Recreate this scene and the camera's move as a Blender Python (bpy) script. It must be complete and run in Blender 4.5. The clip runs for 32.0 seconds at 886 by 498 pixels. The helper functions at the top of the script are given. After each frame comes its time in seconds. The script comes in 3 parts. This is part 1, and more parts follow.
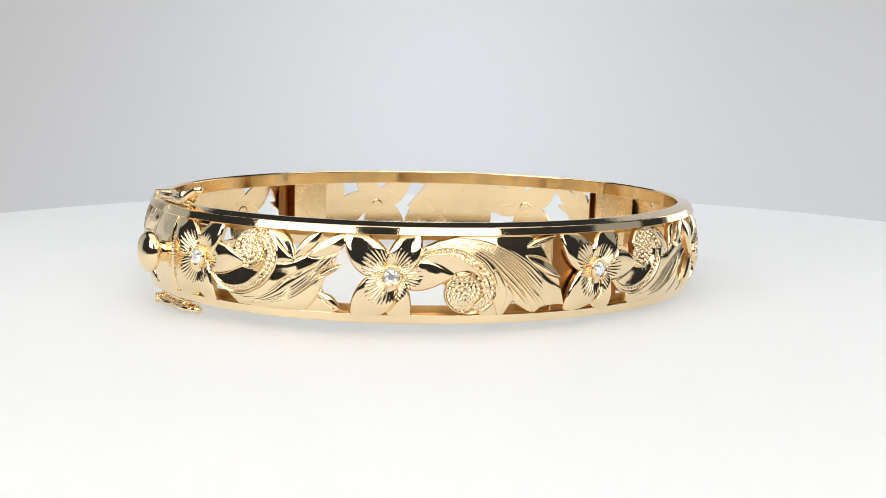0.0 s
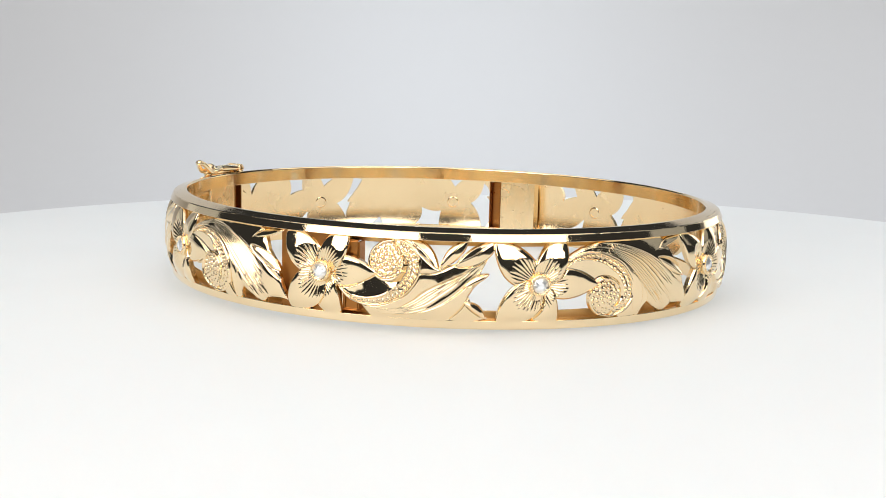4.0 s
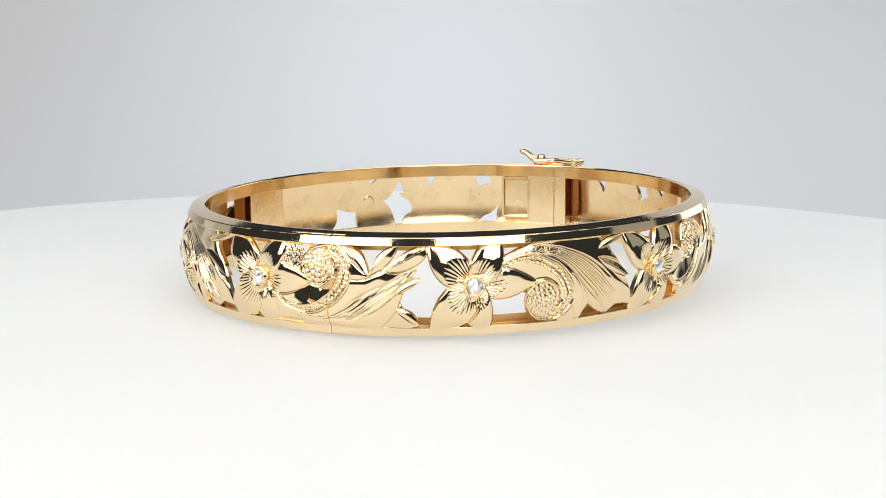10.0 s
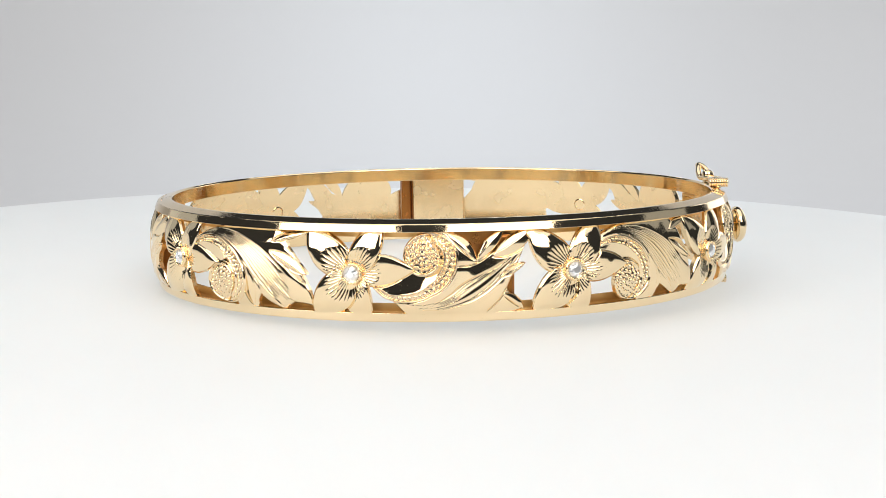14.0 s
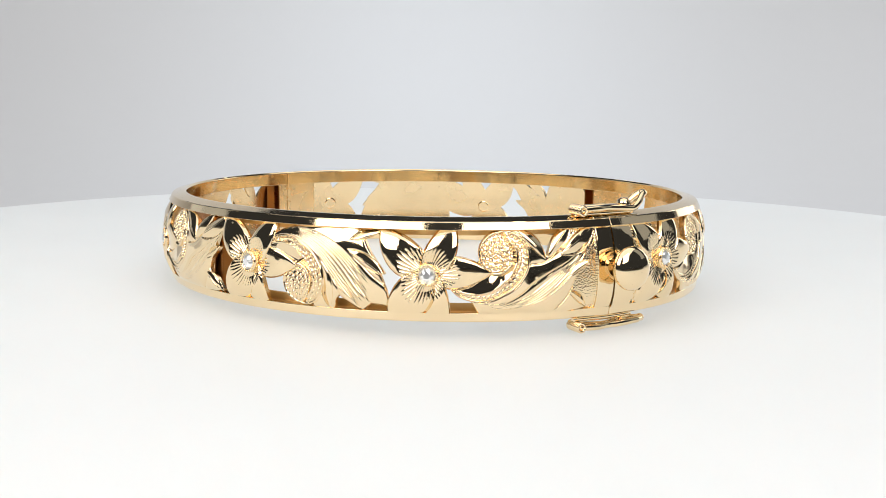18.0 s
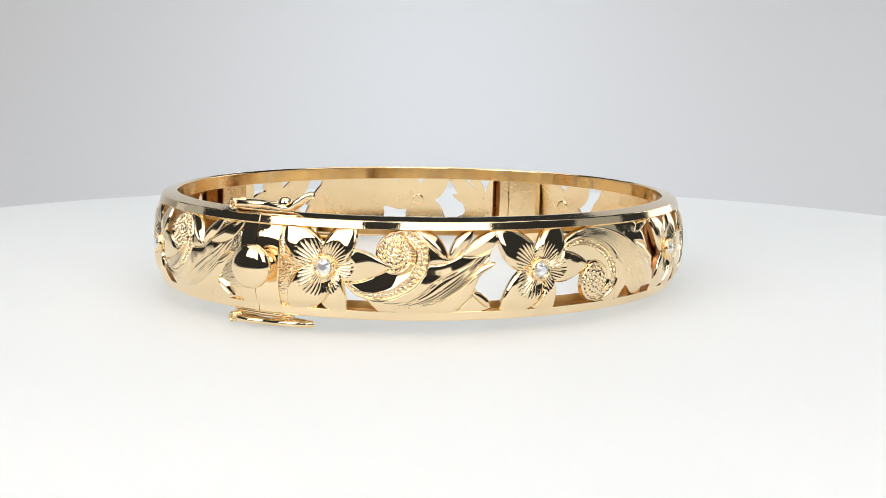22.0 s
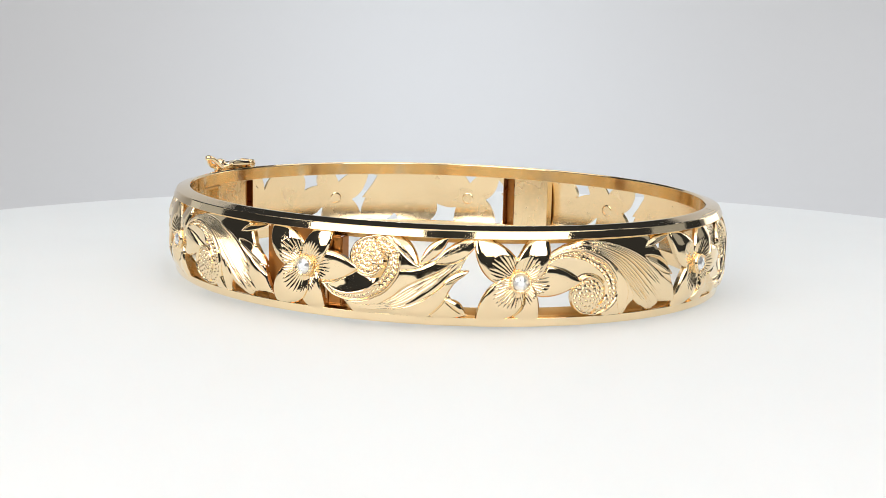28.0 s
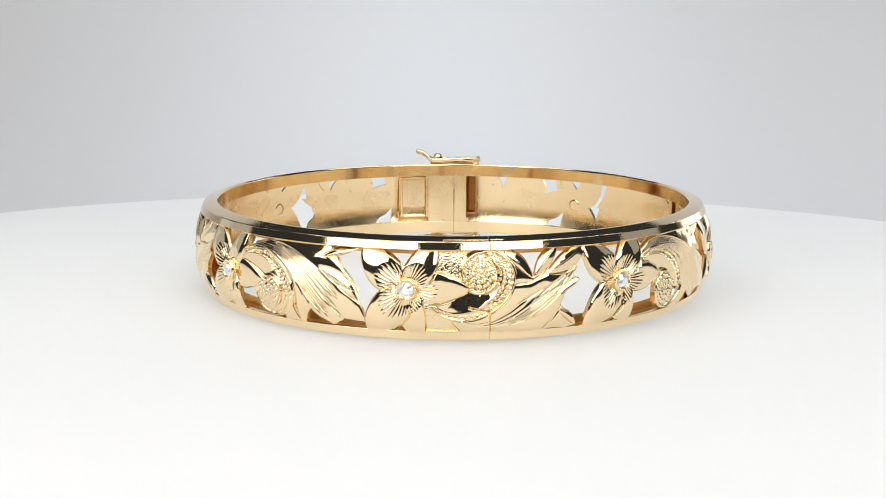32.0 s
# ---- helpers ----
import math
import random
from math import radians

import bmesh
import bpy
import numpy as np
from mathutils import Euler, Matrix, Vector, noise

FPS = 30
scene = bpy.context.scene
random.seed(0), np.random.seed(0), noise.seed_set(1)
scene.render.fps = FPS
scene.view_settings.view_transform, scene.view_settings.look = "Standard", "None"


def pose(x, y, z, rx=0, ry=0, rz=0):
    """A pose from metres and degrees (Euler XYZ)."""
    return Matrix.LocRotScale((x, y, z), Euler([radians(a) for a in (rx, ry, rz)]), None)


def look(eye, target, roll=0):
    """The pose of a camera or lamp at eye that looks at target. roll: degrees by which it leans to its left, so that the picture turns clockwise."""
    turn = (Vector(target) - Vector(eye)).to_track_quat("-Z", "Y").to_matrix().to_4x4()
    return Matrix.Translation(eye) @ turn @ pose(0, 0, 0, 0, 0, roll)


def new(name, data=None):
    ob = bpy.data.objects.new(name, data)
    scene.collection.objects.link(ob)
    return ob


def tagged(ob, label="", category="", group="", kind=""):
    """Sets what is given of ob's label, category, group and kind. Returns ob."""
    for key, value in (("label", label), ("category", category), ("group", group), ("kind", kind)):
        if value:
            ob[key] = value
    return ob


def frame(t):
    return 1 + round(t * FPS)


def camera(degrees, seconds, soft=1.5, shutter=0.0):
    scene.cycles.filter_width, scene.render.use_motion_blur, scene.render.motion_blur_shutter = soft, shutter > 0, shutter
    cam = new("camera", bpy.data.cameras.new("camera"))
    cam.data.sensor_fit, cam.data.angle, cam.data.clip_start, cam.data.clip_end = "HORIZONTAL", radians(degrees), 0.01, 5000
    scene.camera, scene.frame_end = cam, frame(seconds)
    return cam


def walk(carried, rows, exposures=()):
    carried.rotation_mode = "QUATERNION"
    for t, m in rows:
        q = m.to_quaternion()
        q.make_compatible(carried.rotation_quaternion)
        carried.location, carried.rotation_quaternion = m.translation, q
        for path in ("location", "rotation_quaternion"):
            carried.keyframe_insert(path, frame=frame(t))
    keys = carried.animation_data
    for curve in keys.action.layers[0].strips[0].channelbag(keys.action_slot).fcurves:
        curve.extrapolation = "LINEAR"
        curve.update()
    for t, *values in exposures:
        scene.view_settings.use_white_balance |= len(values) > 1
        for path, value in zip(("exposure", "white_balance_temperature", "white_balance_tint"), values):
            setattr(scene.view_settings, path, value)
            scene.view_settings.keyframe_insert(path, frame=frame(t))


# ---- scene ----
MM = 0.001
FAR = 0.141            # camera to turntable axis, along the table
EYE = 0.02562          # camera above the table top

# ---- camera: on a stand, its tilt creeps by fractions of a degree ----
cam = camera(38.74, 32.0, soft=0.5)
TILT = [
    (0, 0.125), (0.5, 0.127), (1, 0.141), (1.5, 0.174), (2, 0.163), (2.5, 0.182), (3, 0.182), (3.5, 0.164), (5.5, 0.086), (6, 0.116), (6.5, 0.080), (7,
    0.134), (7.5, 0.125), (8, 0.092), (8.5, 0.130), (9, 0.066), (9.5, 0.009), (10, 0.012), (10.5, -0.011), (11, -0.017), (11.5, -0.038), (12, -0.040),
    (12.5, -0.076), (13, -0.073), (13.5, -0.103), (15.5, -0.244), (16, -0.251), (16.5, -0.298), (17, -0.289), (17.5, -0.142), (18, -0.138), (18.5,
    -0.184), (19, -0.189), (19.5, -0.182), (20, -0.221), (20.5, -0.210), (21, -0.209), (21.5, -0.163), (22, -0.130), (22.5, -0.160), (23, -0.152), (23.5,
    0.045), (24, 0.057), (24.5, 0.013), (25, 0.021), (25.5, -0.001), (27.5, -0.052), (28, -0.030), (28.5, 0.053), (29, 0.058), (29.5, 0.042), (30, 0.046),
    (30.5, 0.061), (31, 0.093), (31.5, 0.089), (32, 0.115)
]
walk(cam, [(t, pose(0, -FAR, EYE, 90 - 8.976 + a, 0, -0.211) @ pose(0, 0, 0, 0, 0, 0.52)) for t, a in TILT])

# ---- light: a photo booth with a lamp panel overhead and a dim room beyond ----
world = bpy.data.worlds.new("world")
scene.world = world
world.use_nodes = True
world.node_tree.nodes["Background"].inputs[0].default_value = (0.55, 0.6, 0.7, 1)
world.node_tree.nodes["Background"].inputs[1].default_value = 0.06


def area_lamp(name, size_x, size_y, watts, m, colour=(1, 1, 1)):
    data = bpy.data.lights.new(name, "AREA")
    data.shape, data.size, data.size_y, data.energy, data.color = "RECTANGLE", size_x, size_y, watts, colour
    ob = new(name, data)
    ob.matrix_world = m
    return ob


area_lamp("overhead_panel_lamp", 0.5, 0.40, 0.82, look((0, -0.04, 0.31), (0, -0.04, 0)))
area_lamp("front_panel_lamp", 0.16, 0.18, 0.4, look((0.09, -0.21, 0.18), (0, 0, 0)), (1.0, 0.985, 0.96))
area_lamp("front_panel_lamp", 0.2, 0.18, 0.54, look((-0.165, -0.19, 0.18), (0, 0, 0)), (1.0, 0.985, 0.96))
# unseen fill, added to brighten the backdrop's middle and leave its corners darker
area_lamp("backdrop_fill", 0.06, 0.03, 0.048, look((0.0, 0.17, 0.11), (0.0, 0.2, 0.0)), (0.76, 0.88, 1.0))
# left one is a weak fill, added to lighten the shadow under the rim
area_lamp("unseen_side_lamp", 0.12, 0.22, 0.04, look((-0.28, 0.13, 0.07), (0, 0, 0.02)), (0.9, 0.95, 1.0))
area_lamp("unseen_side_lamp", 0.12, 0.22, 0.03, look((0.29, 0.02, 0.17), (0, 0, 0.02)), (0.9, 0.95, 1.0))
area_lamp("unseen_side_lamp", 0.12, 0.2, 0.12, look((0.22, 0.2, 0.07), (0, 0, 0.02)), (0.9, 0.95, 1.0))
scene.view_settings.exposure = -0.15


# ---- materials ----
def material(name, colour, rough=0.5, metal=0.0):
    m = bpy.data.materials.new(name)
    m.use_nodes = True
    b = m.node_tree.nodes["Principled BSDF"]
    b.inputs["Base Color"].default_value = (*colour, 1)
    b.inputs["Roughness"].default_value = rough
    b.inputs["Metallic"].default_value = metal
    return m


def varied(m, scale, rough_low, rough_high, bump=0.0, bump_scale=None, distance=0.00002):
    """Uneven gloss from fine noise, and a fine relief."""
    t = m.node_tree
    b = t.nodes["Principled BSDF"]
    co = t.nodes.new("ShaderNodeTexCoord")
    n = t.nodes.new("ShaderNodeTexNoise")
    n.inputs["Scale"].default_value, n.inputs["Detail"].default_value = scale, 5
    t.links.new(co.outputs["Object"], n.inputs["Vector"])
    r = t.nodes.new("ShaderNodeMapRange")
    r.inputs["From Min"].default_value, r.inputs["From Max"].default_value = 0.3, 0.7
    r.inputs["To Min"].default_value, r.inputs["To Max"].default_value = rough_low, rough_high
    t.links.new(n.outputs[0], r.inputs[0])
    t.links.new(r.outputs[0], b.inputs["Roughness"])
    if bump:
        k = t.nodes.new("ShaderNodeTexNoise")
        k.inputs["Scale"].default_value, k.inputs["Detail"].default_value = 1.0, 3
        w = t.nodes.new("ShaderNodeMapping")
        w.inputs["Scale"].default_value = bump_scale
        t.links.new(co.outputs["Object"], w.inputs["Vector"])
        t.links.new(w.outputs[0], k.inputs["Vector"])
        u = t.nodes.new("ShaderNodeBump")
        u.inputs["Strength"].default_value, u.inputs["Distance"].default_value = bump, distance
        t.links.new(k.outputs[0], u.inputs["Height"])
        t.links.new(u.outputs[0], b.inputs["Normal"])
    return m


DIAMOND = material("diamond", (1, 1, 1), 0.0)
_d = DIAMOND.node_tree.nodes["Principled BSDF"]
_d.inputs["Transmission Weight"].default_value, _d.inputs["IOR"].default_value = 0.2, 2.4
_d.inputs["Metallic"].default_value = 0.6
GOLD = varied(material("polished_gold", (0.94, 0.75, 0.48), 0.1, 1.0), 900, 0.035, 0.1, 0.2, (7000, 7000, 700), 0.00001)
INNER_GOLD = varied(material("satin_gold", (0.95, 0.74, 0.45), 0.3, 1.0), 400, 0.18, 0.3, 0.12, (900, 900, 300), 0.00003)
LIP_GOLD = varied(material("buffed_gold", (0.95, 0.735, 0.44), 0.05, 1.0), 700, 0.08, 0.17, 0.15, (600, 600, 300), 0.00003)
# filed finish, with the hollow's shade mixed into a deeper orange
FILED_SHADE_GOLD = varied(material("filed_shade_gold", (0.85, 0.53, 0.21), 0.4, 1.0), 900, 0.35, 0.5, 0.5, (4000, 4000, 4000), 0.00002)
# dark brown that stands in for the shade inside the recesses
SHADE_GOLD = varied(material("shade_gold", (0.4, 0.165, 0.045), 0.35, 1.0), 900, 0.25, 0.42, 0.5, (4000, 4000, 4000), 0.00002)
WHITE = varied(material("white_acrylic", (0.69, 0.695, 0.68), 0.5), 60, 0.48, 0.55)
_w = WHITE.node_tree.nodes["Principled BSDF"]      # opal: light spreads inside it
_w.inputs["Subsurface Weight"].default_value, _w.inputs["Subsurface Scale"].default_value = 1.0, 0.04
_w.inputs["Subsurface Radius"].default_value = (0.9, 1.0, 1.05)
# faint bluish glow added to lift the shadow under the bangle
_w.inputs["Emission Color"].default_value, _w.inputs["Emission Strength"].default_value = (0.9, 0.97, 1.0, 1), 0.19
PAPER = varied(material("white_paper", (0.76, 0.753, 0.755), 0.8), 200, 0.7, 0.9)
WORKTOP = varied(material("dark_worktop", (0.05, 0.047, 0.045), 0.6), 40, 0.5, 0.75)


# ---- helpers of the place ----
def link(name, verts, faces, mat, parent=None, label="", smooth=True):
    me = bpy.data.meshes.new(name)
    me.from_pydata([tuple(v) for v in verts], [], faces)
    me.materials.append(mat)
    if smooth:
        me.polygons.foreach_set("use_smooth", [True] * len(me.polygons))
    ob = new(name, me)
    ob.parent = parent
    return tagged(ob, label)


def part(name, bm, mat, parent=None, label="", smooth=True):
    me = bpy.data.meshes.new(name)
    bm.to_mesh(me)
    bm.free()
    me.materials.append(mat)
    if smooth:
        me.polygons.foreach_set("use_smooth", [True] * len(me.polygons))
    ob = new(name, me)
    ob.parent = parent
    return tagged(ob, label)


def sweep(stations):
    """Rings of points, one ring at each station, joined."""
    n = len(stations[0])
    verts = [p for ring in stations for p in ring]
    faces = []
    count = len(stations)
    for i in range(count - 1):
        a, b = i * n, (i + 1) * n
        for j in range(n):
            k = (j + 1) % n
            faces.append((a + j, b + j, b + k, a + k))
    faces.append(tuple(range(n)))
    faces.append(tuple(range((count - 1) * n, count * n))[::-1])
    return verts, faces


def lathe(profile, steps):
    """A turned body round z from (radius, height) pairs; the ends close on the axis."""
    bm = bmesh.new()
    rings = []
    for r, z in profile:
        if r == 0:
            rings.append([bm.verts.new((0, 0, z))])
        else:
            rings.append([bm.verts.new((r * math.cos(a), r * math.sin(a), z)) for a in (2 * math.pi * i / steps for i in range(steps))])
    for a, b in zip(rings, rings[1:]):
        for i in range(steps):
            j = (i + 1) % steps
            f = [a[i % len(a)], a[j % len(a)], b[j % len(b)], b[i % len(b)]]
            f = list(dict.fromkeys(f))
            if len(f) > 2:
                bm.faces.new(f)
    bmesh.ops.recalc_face_normals(bm, faces=bm.faces)
    return bm


# ---- the booth ----
def booth():
    # turntable: a white disc with a rounded edge
    r, z = 0.0932, -0.012
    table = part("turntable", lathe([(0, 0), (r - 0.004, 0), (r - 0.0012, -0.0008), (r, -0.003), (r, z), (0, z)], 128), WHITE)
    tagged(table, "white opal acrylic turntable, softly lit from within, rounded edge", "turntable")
    # paper sweep: floor that curves up into the back wall
    bm = bmesh.new()
    outline = [(-0.03, -0.012), (0.15, -0.012)]
    for i in range(1, 15):
        a = math.radians(88) * i / 14
        outline.append((0.15 + 0.13 * math.sin(a), -0.012 + 0.13 * (1 - math.cos(a))))
    outline.append((0.285, 0.15))
    rows = [[bm.verts.new((x, y, h)) for y, h in outline] for x in np.linspace(-0.5, 0.5, 9)]
    for a, b in zip(rows, rows[1:]):
        for i in range(len(outline) - 1):
            bm.faces.new((a[i], b[i], b[i + 1], a[i + 1]))
    sheet = part("backdrop", bm, PAPER)
    tagged(sheet, "pale grey-white paper sweep curving up behind the turntable", "backdrop", kind="structure")
    # dark worktop, unseen, added under booth and camera; it keeps reflections dark
    bm = bmesh.new()
    bmesh.ops.create_cube(bm, size=1.0, matrix=Matrix.Translation((0, -0.1, -0.0335)) @ Matrix.Diagonal((1.4, 1.2, 0.04, 1)))
    bmesh.ops.bevel(bm, geom=bm.edges[:], offset=0.003, segments=2, affect="EDGES")
    tagged(part("floor", bm, WORKTOP, smooth=False), "dark matt worktop under the paper sweep", "floor", kind="structure")
    return table


turntable = booth()

# ---- the bangle: an oval of two hinged halves ----
A_AX, B_AX = 31.92, 28.38            # half axes of the outer face at gem height, mm
N_ARC = 2880
_phi = np.linspace(0, 2 * np.pi, N_ARC + 1)
_arc = np.concatenate([[0], np.cumsum(np.hypot(np.diff(A_AX * np.cos(_phi)), np.diff(B_AX * np.sin(_phi))))])
ROUND = _arc[-1]                   # length of the outline, mm


def arc_at(degrees):
    """Arc length, mm, at a compass angle round the oval's centre."""
    a = math.radians(degrees % 360)
    p = math.atan2(math.sin(a) / B_AX, math.cos(a) / A_AX) % (2 * math.pi)
    return float(np.interp(p, _phi, _arc))


def bulge(z):
    """How far the outer face stands in from its widest line, mm, at height z mm; it leans in a little towards the top."""
    z = np.asarray(z, float)
    return -0.85 * np.abs(z / 4.0) ** 3.1 - 0.04 * z


def bend(s, z, h):
    """From arc length, height and depth over the widest outline (mm) to the bangle's space (m)."""
    s, z, h = np.broadcast_arrays(np.asarray(s, float), np.asarray(z, float), np.asarray(h, float))
    p = np.interp(s % ROUND, _arc, _phi)
    c, n = np.cos(p), np.sin(p)
    nx, ny = c / A_AX, n / B_AX
    k = np.hypot(nx, ny)
    return np.stack([(A_AX * c + h * nx / k) * MM, (B_AX * n + h * ny / k) * MM, z * MM], -1)


bangle = new("bangle")
tagged(bangle, "closed yellow gold bangle, pierced flowers and scrolls, lying on turntable", "bracelet")
SEAM, HINGE = -0.9, 97.6           # arc positions of the clasp's and the hinge's joint, mm
TOP, LOW = 3.65, -3.75             # heights of the pierced band's edges, mm

# one rail's section: depth and height over the band's edge, mm
RAIL = [(-0.56, 0), (-0.6, 0.08), (-0.87, 0.66), (-0.94, 0.72), (-2.1, 1.02), (-2.34, 1.02), (-2.46, 0.86), (-2.5, -0.6), (-2.12, -0.65), (-2.05, 0.1), (-1.9, 0.22), (-1.4, 0.25), (-1.1, 0.15), (-1.05, -0.02)]
LOW_RAIL = [(-0.58, 0), (-0.6, 0.1), (-0.69, 0.72), (-0.79, 0.85), (-1.2, 0.92), (-2.38, 0.94), (-2.46, 0.88), *RAIL[7:]]


def rail(name, up, s0, s1):
    stations = []
    for s in np.linspace(s0, s1, 160):
        k, z0 = (1, TOP) if up else (-1, LOW)
        stations.append([bend(s, z0 + k * z, h) for h, z in (RAIL if up else LOW_RAIL[::-1])])
    v, f = sweep(stations)
    ob = link(name, v, f, GOLD, bangle)
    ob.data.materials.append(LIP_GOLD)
    ob.data.materials.append(FILED_SHADE_GOLD)
    n = len(RAIL)
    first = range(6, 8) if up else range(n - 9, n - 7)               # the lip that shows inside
    hollow = range(8, n - 1) if up else range(0, n - 9)              # the filed hollow behind it, toned deeper for its shade
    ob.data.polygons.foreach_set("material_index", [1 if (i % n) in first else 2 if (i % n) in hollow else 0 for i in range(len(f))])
    mod = ob.modifiers.new("soft_edges", "BEVEL")
    mod.harden_normals = True
    mod.width, mod.segments, mod.limit_method, mod.angle_limit = 0.00006, 2, "ANGLE", radians(12)
    return ob


for s0, s1 in ((SEAM + 0.02, HINGE - 0.012), (HINGE + 0.012, SEAM + ROUND - 0.02)):
    rail("upper_rail", True, s0, s1)
    rail("lower_rail", False, s0, s1)

# ---- the pierced and engraved band, worked out as relief on the unrolled strip (mm) ----
PITCH = 0.036
# each flower's stone: arc position, way of its scroll, height, mm
GEMS = [(6.07, "up", 0.17), (26.37, "down", -0.06), (47.51, "up", 0.15), (68.5, "down", -0.26), (90.0, "up", 0.13), (110.94, "down", 0.07), (131.74, "up", -0.08), (152.43, "down", -0.17), (170.94, "up", -0.3)]
S_AX = np.arange(SEAM + 0.06, SEAM + ROUND - 0.06, PITCH)
Z_AX = np.linspace(LOW - 0.1, TOP + 0.1, int((TOP - LOW + 0.2) / PITCH))
NS, NZ = len(S_AX), len(Z_AX)
SS, ZZ = np.meshgrid(S_AX, Z_AX, indexing="ij")
MASK = np.full((NS, NZ), -9.0)      # over 0: metal
RELIEF = np.zeros((NS, NZ))
OWNER = np.full((NS, NZ), -1)
PIECES = []                         # name, flower number


def window(s0, s1):
    return slice(max(0, int((s0 - S_AX[0]) / PITCH)), max(0, int((s1 - S_AX[0]) / PITCH) + 1))


def step(x, a, b):
    t = np.clip((x - a) / (b - a), 0, 1)
    return t * t * (3 - 2 * t)


def lay(name, number, win, mask, relief):
    """Lay one piece over what is there."""
    PIECES.append((name, number))
    inside = mask > 0
    OWNER[win] = np.where(inside, len(PIECES) - 1, np.where((OWNER[win] < 0) & (mask > MASK[win]), len(PIECES) - 1, OWNER[win]))
    over = np.where(MASK[win] > -0.06, step(mask, -0.06, 0.06), (mask > MASK[win]).astype(float))
    RELIEF[win] = RELIEF[win] * (1 - over) + relief * over
    MASK[win] = np.maximum(MASK[win], mask)


def grain(x, z, size, seed):
    """Small random pits and knobs for stippled ground."""
    i, j = np.floor(x / size), np.floor(z / size)
    best = np.full(x.shape, 9.0)
    for a in (-1, 0, 1):
        for b in (-1, 0, 1):
            p, q = i + a, j + b
            u = np.modf(np.abs(np.sin(p * 12.9898 + q * 78.233 + seed) * 43758.5453))[0]
            w = np.modf(np.abs(np.sin(p * 39.346 + q * 11.135 + seed) * 24634.6345))[0]
            best = np.minimum(best, np.hypot(x - (p + u) * size, z - (q + w) * size))
    return best / size


# direction of tip, length, half width, blunt tip
PETALS = [((-4.1, 3.75), 6.1, 1.62, 0.72), ((1.9, 3.6), 5.2, 1.42, 0.5), ((5.8, 0.2), 6.0, 1.5, 0.85), ((1.0, -3.75), 4.9, 1.42, 0.42), ((-3.0, -3.4), 5.7, 1.85, 0.62)]


def leaf_shape(x, z, base, tip, half, belly=0.0, blunt=0.85, early=1.0):
    """Signed inset of a curved leaf from base to tip, with its coordinates along (0 to 1) and across."""
    dx, dz = tip[0] - base[0], tip[1] - base[1]
    length = math.hypot(dx, dz)
    cx, cz = dx / length, dz / length
    u = ((x - base[0]) * cx + (z - base[1]) * cz) / length
    v = -(x - base[0]) * cz + (z - base[1]) * cx
    t = np.clip(u, 0.0, 1.0)
    v = v - belly * np.sin(np.pi * t)
    w = half * np.sin(np.pi * t ** early) ** blunt
    out = np.maximum(np.maximum(-u, u - 1) * length, 0)
    return np.where(out > 0, -np.hypot(out, v), (w - np.abs(v)) * 0.85), t, v


def ribs(phase):
    """Grooves with one steep and one slow flank, 0 to 1 deep."""
    f = phase - np.floor(phase)
    return np.where(f < 0.3, f / 0.3, (1 - f) / 0.7)


def groove(d, half):
    """Depth, 0 to 1, of a V-shaped graver's cut at distance d from its line."""
    return np.clip(1 - d / half, 0, 1)


def flower(number, g, gz):
    win = window(g - 6.5, g + 7.0)
    x, z = SS[win] - g, ZZ[win] - gz
    r, a = np.hypot(x, z), np.arctan2(z, x)
    rnd = random.Random(40 + number)
    for k in (2, 0, 3, 1, 4):
        (tx, tz), length, half, blunt = PETALS[k]
        n = math.hypot(tx, tz)
        turn = rnd.uniform(-0.05, 0.05)
        c, s = math.cos(turn), math.sin(turn)
        tx, tz = (tx * c - tz * s) / n, (tx * s + tz * c) / n
        length *= rnd.uniform(0.96, 1.03)
        belly = (0.25, -0.15, 0.1, -0.2, 0.15)[k]
        m, t, v = leaf_shape(x, z, (0, 0), (tx * length, tz * length), half, belly, blunt, 0.78)
        m = np.where(r < 0.9, 0.3, m)
        side = np.clip(v / half, -1.2, 1.2)
        h = 0.07 - 0.12 * side ** 2 + (0.12, -0.12, 0.12, 0.12, -0.10)[k] * side - 0.16 * t ** 2 + 0.10 * np.sin(2.6 * t)
        h = h - 0.10 * np.clip(1 - m / 0.55, 0, 1.2) ** 2            # rolls over towards the edge
        h = h - 0.14 * (1 - step(m, 0.0, 0.14))
        # the graver's fan round the stone dips towards it
        phase = a * 44 / (2 * math.pi) + 0.3 * k
        each = np.floor(phase)
        mid = np.abs(phase - each - 0.5)
        reach = (3.3, 2.75, 2.9, 2.6, 3.15)[k] - 1.0 * np.abs(side) ** 2
        line_end = reach + 0.1 + 0.3 * np.sin(each * 2.9 + number) - 0.5 * mid
        h = h - 0.2 * np.clip(reach - r, 0, 1.5)
        wide = 2 * math.pi * r / 44
        cut = step(r, 0.7, 0.9) * np.clip((line_end - r) / 0.7, 0, 1)
        h = h - cut * (0.065 * groove((0.5 - mid) * wide, 0.065) + 0.14 * wide * (2 * mid) ** 2)
        lay("petal", number, win, m, h)


RIM_AT = (0, 50, 90, 135, 180, 225, 262, 290, 315, 336)
RIM_R = (1.98, 1.86, 1.9, 2.45, 3.1, 3.35, 3.85, 4.7, 5.5, 5.8)
BAND_W = (1.9, 1.9, 1.9, 1.1, 1.3, 1.3, 1.2, 1.0, 0.62, 0.3)
DISC_R = (1.9, 1.9, 1.9, 1.32, 1.45, 1.62, 1.8, 1.9, 1.9, 1.9)


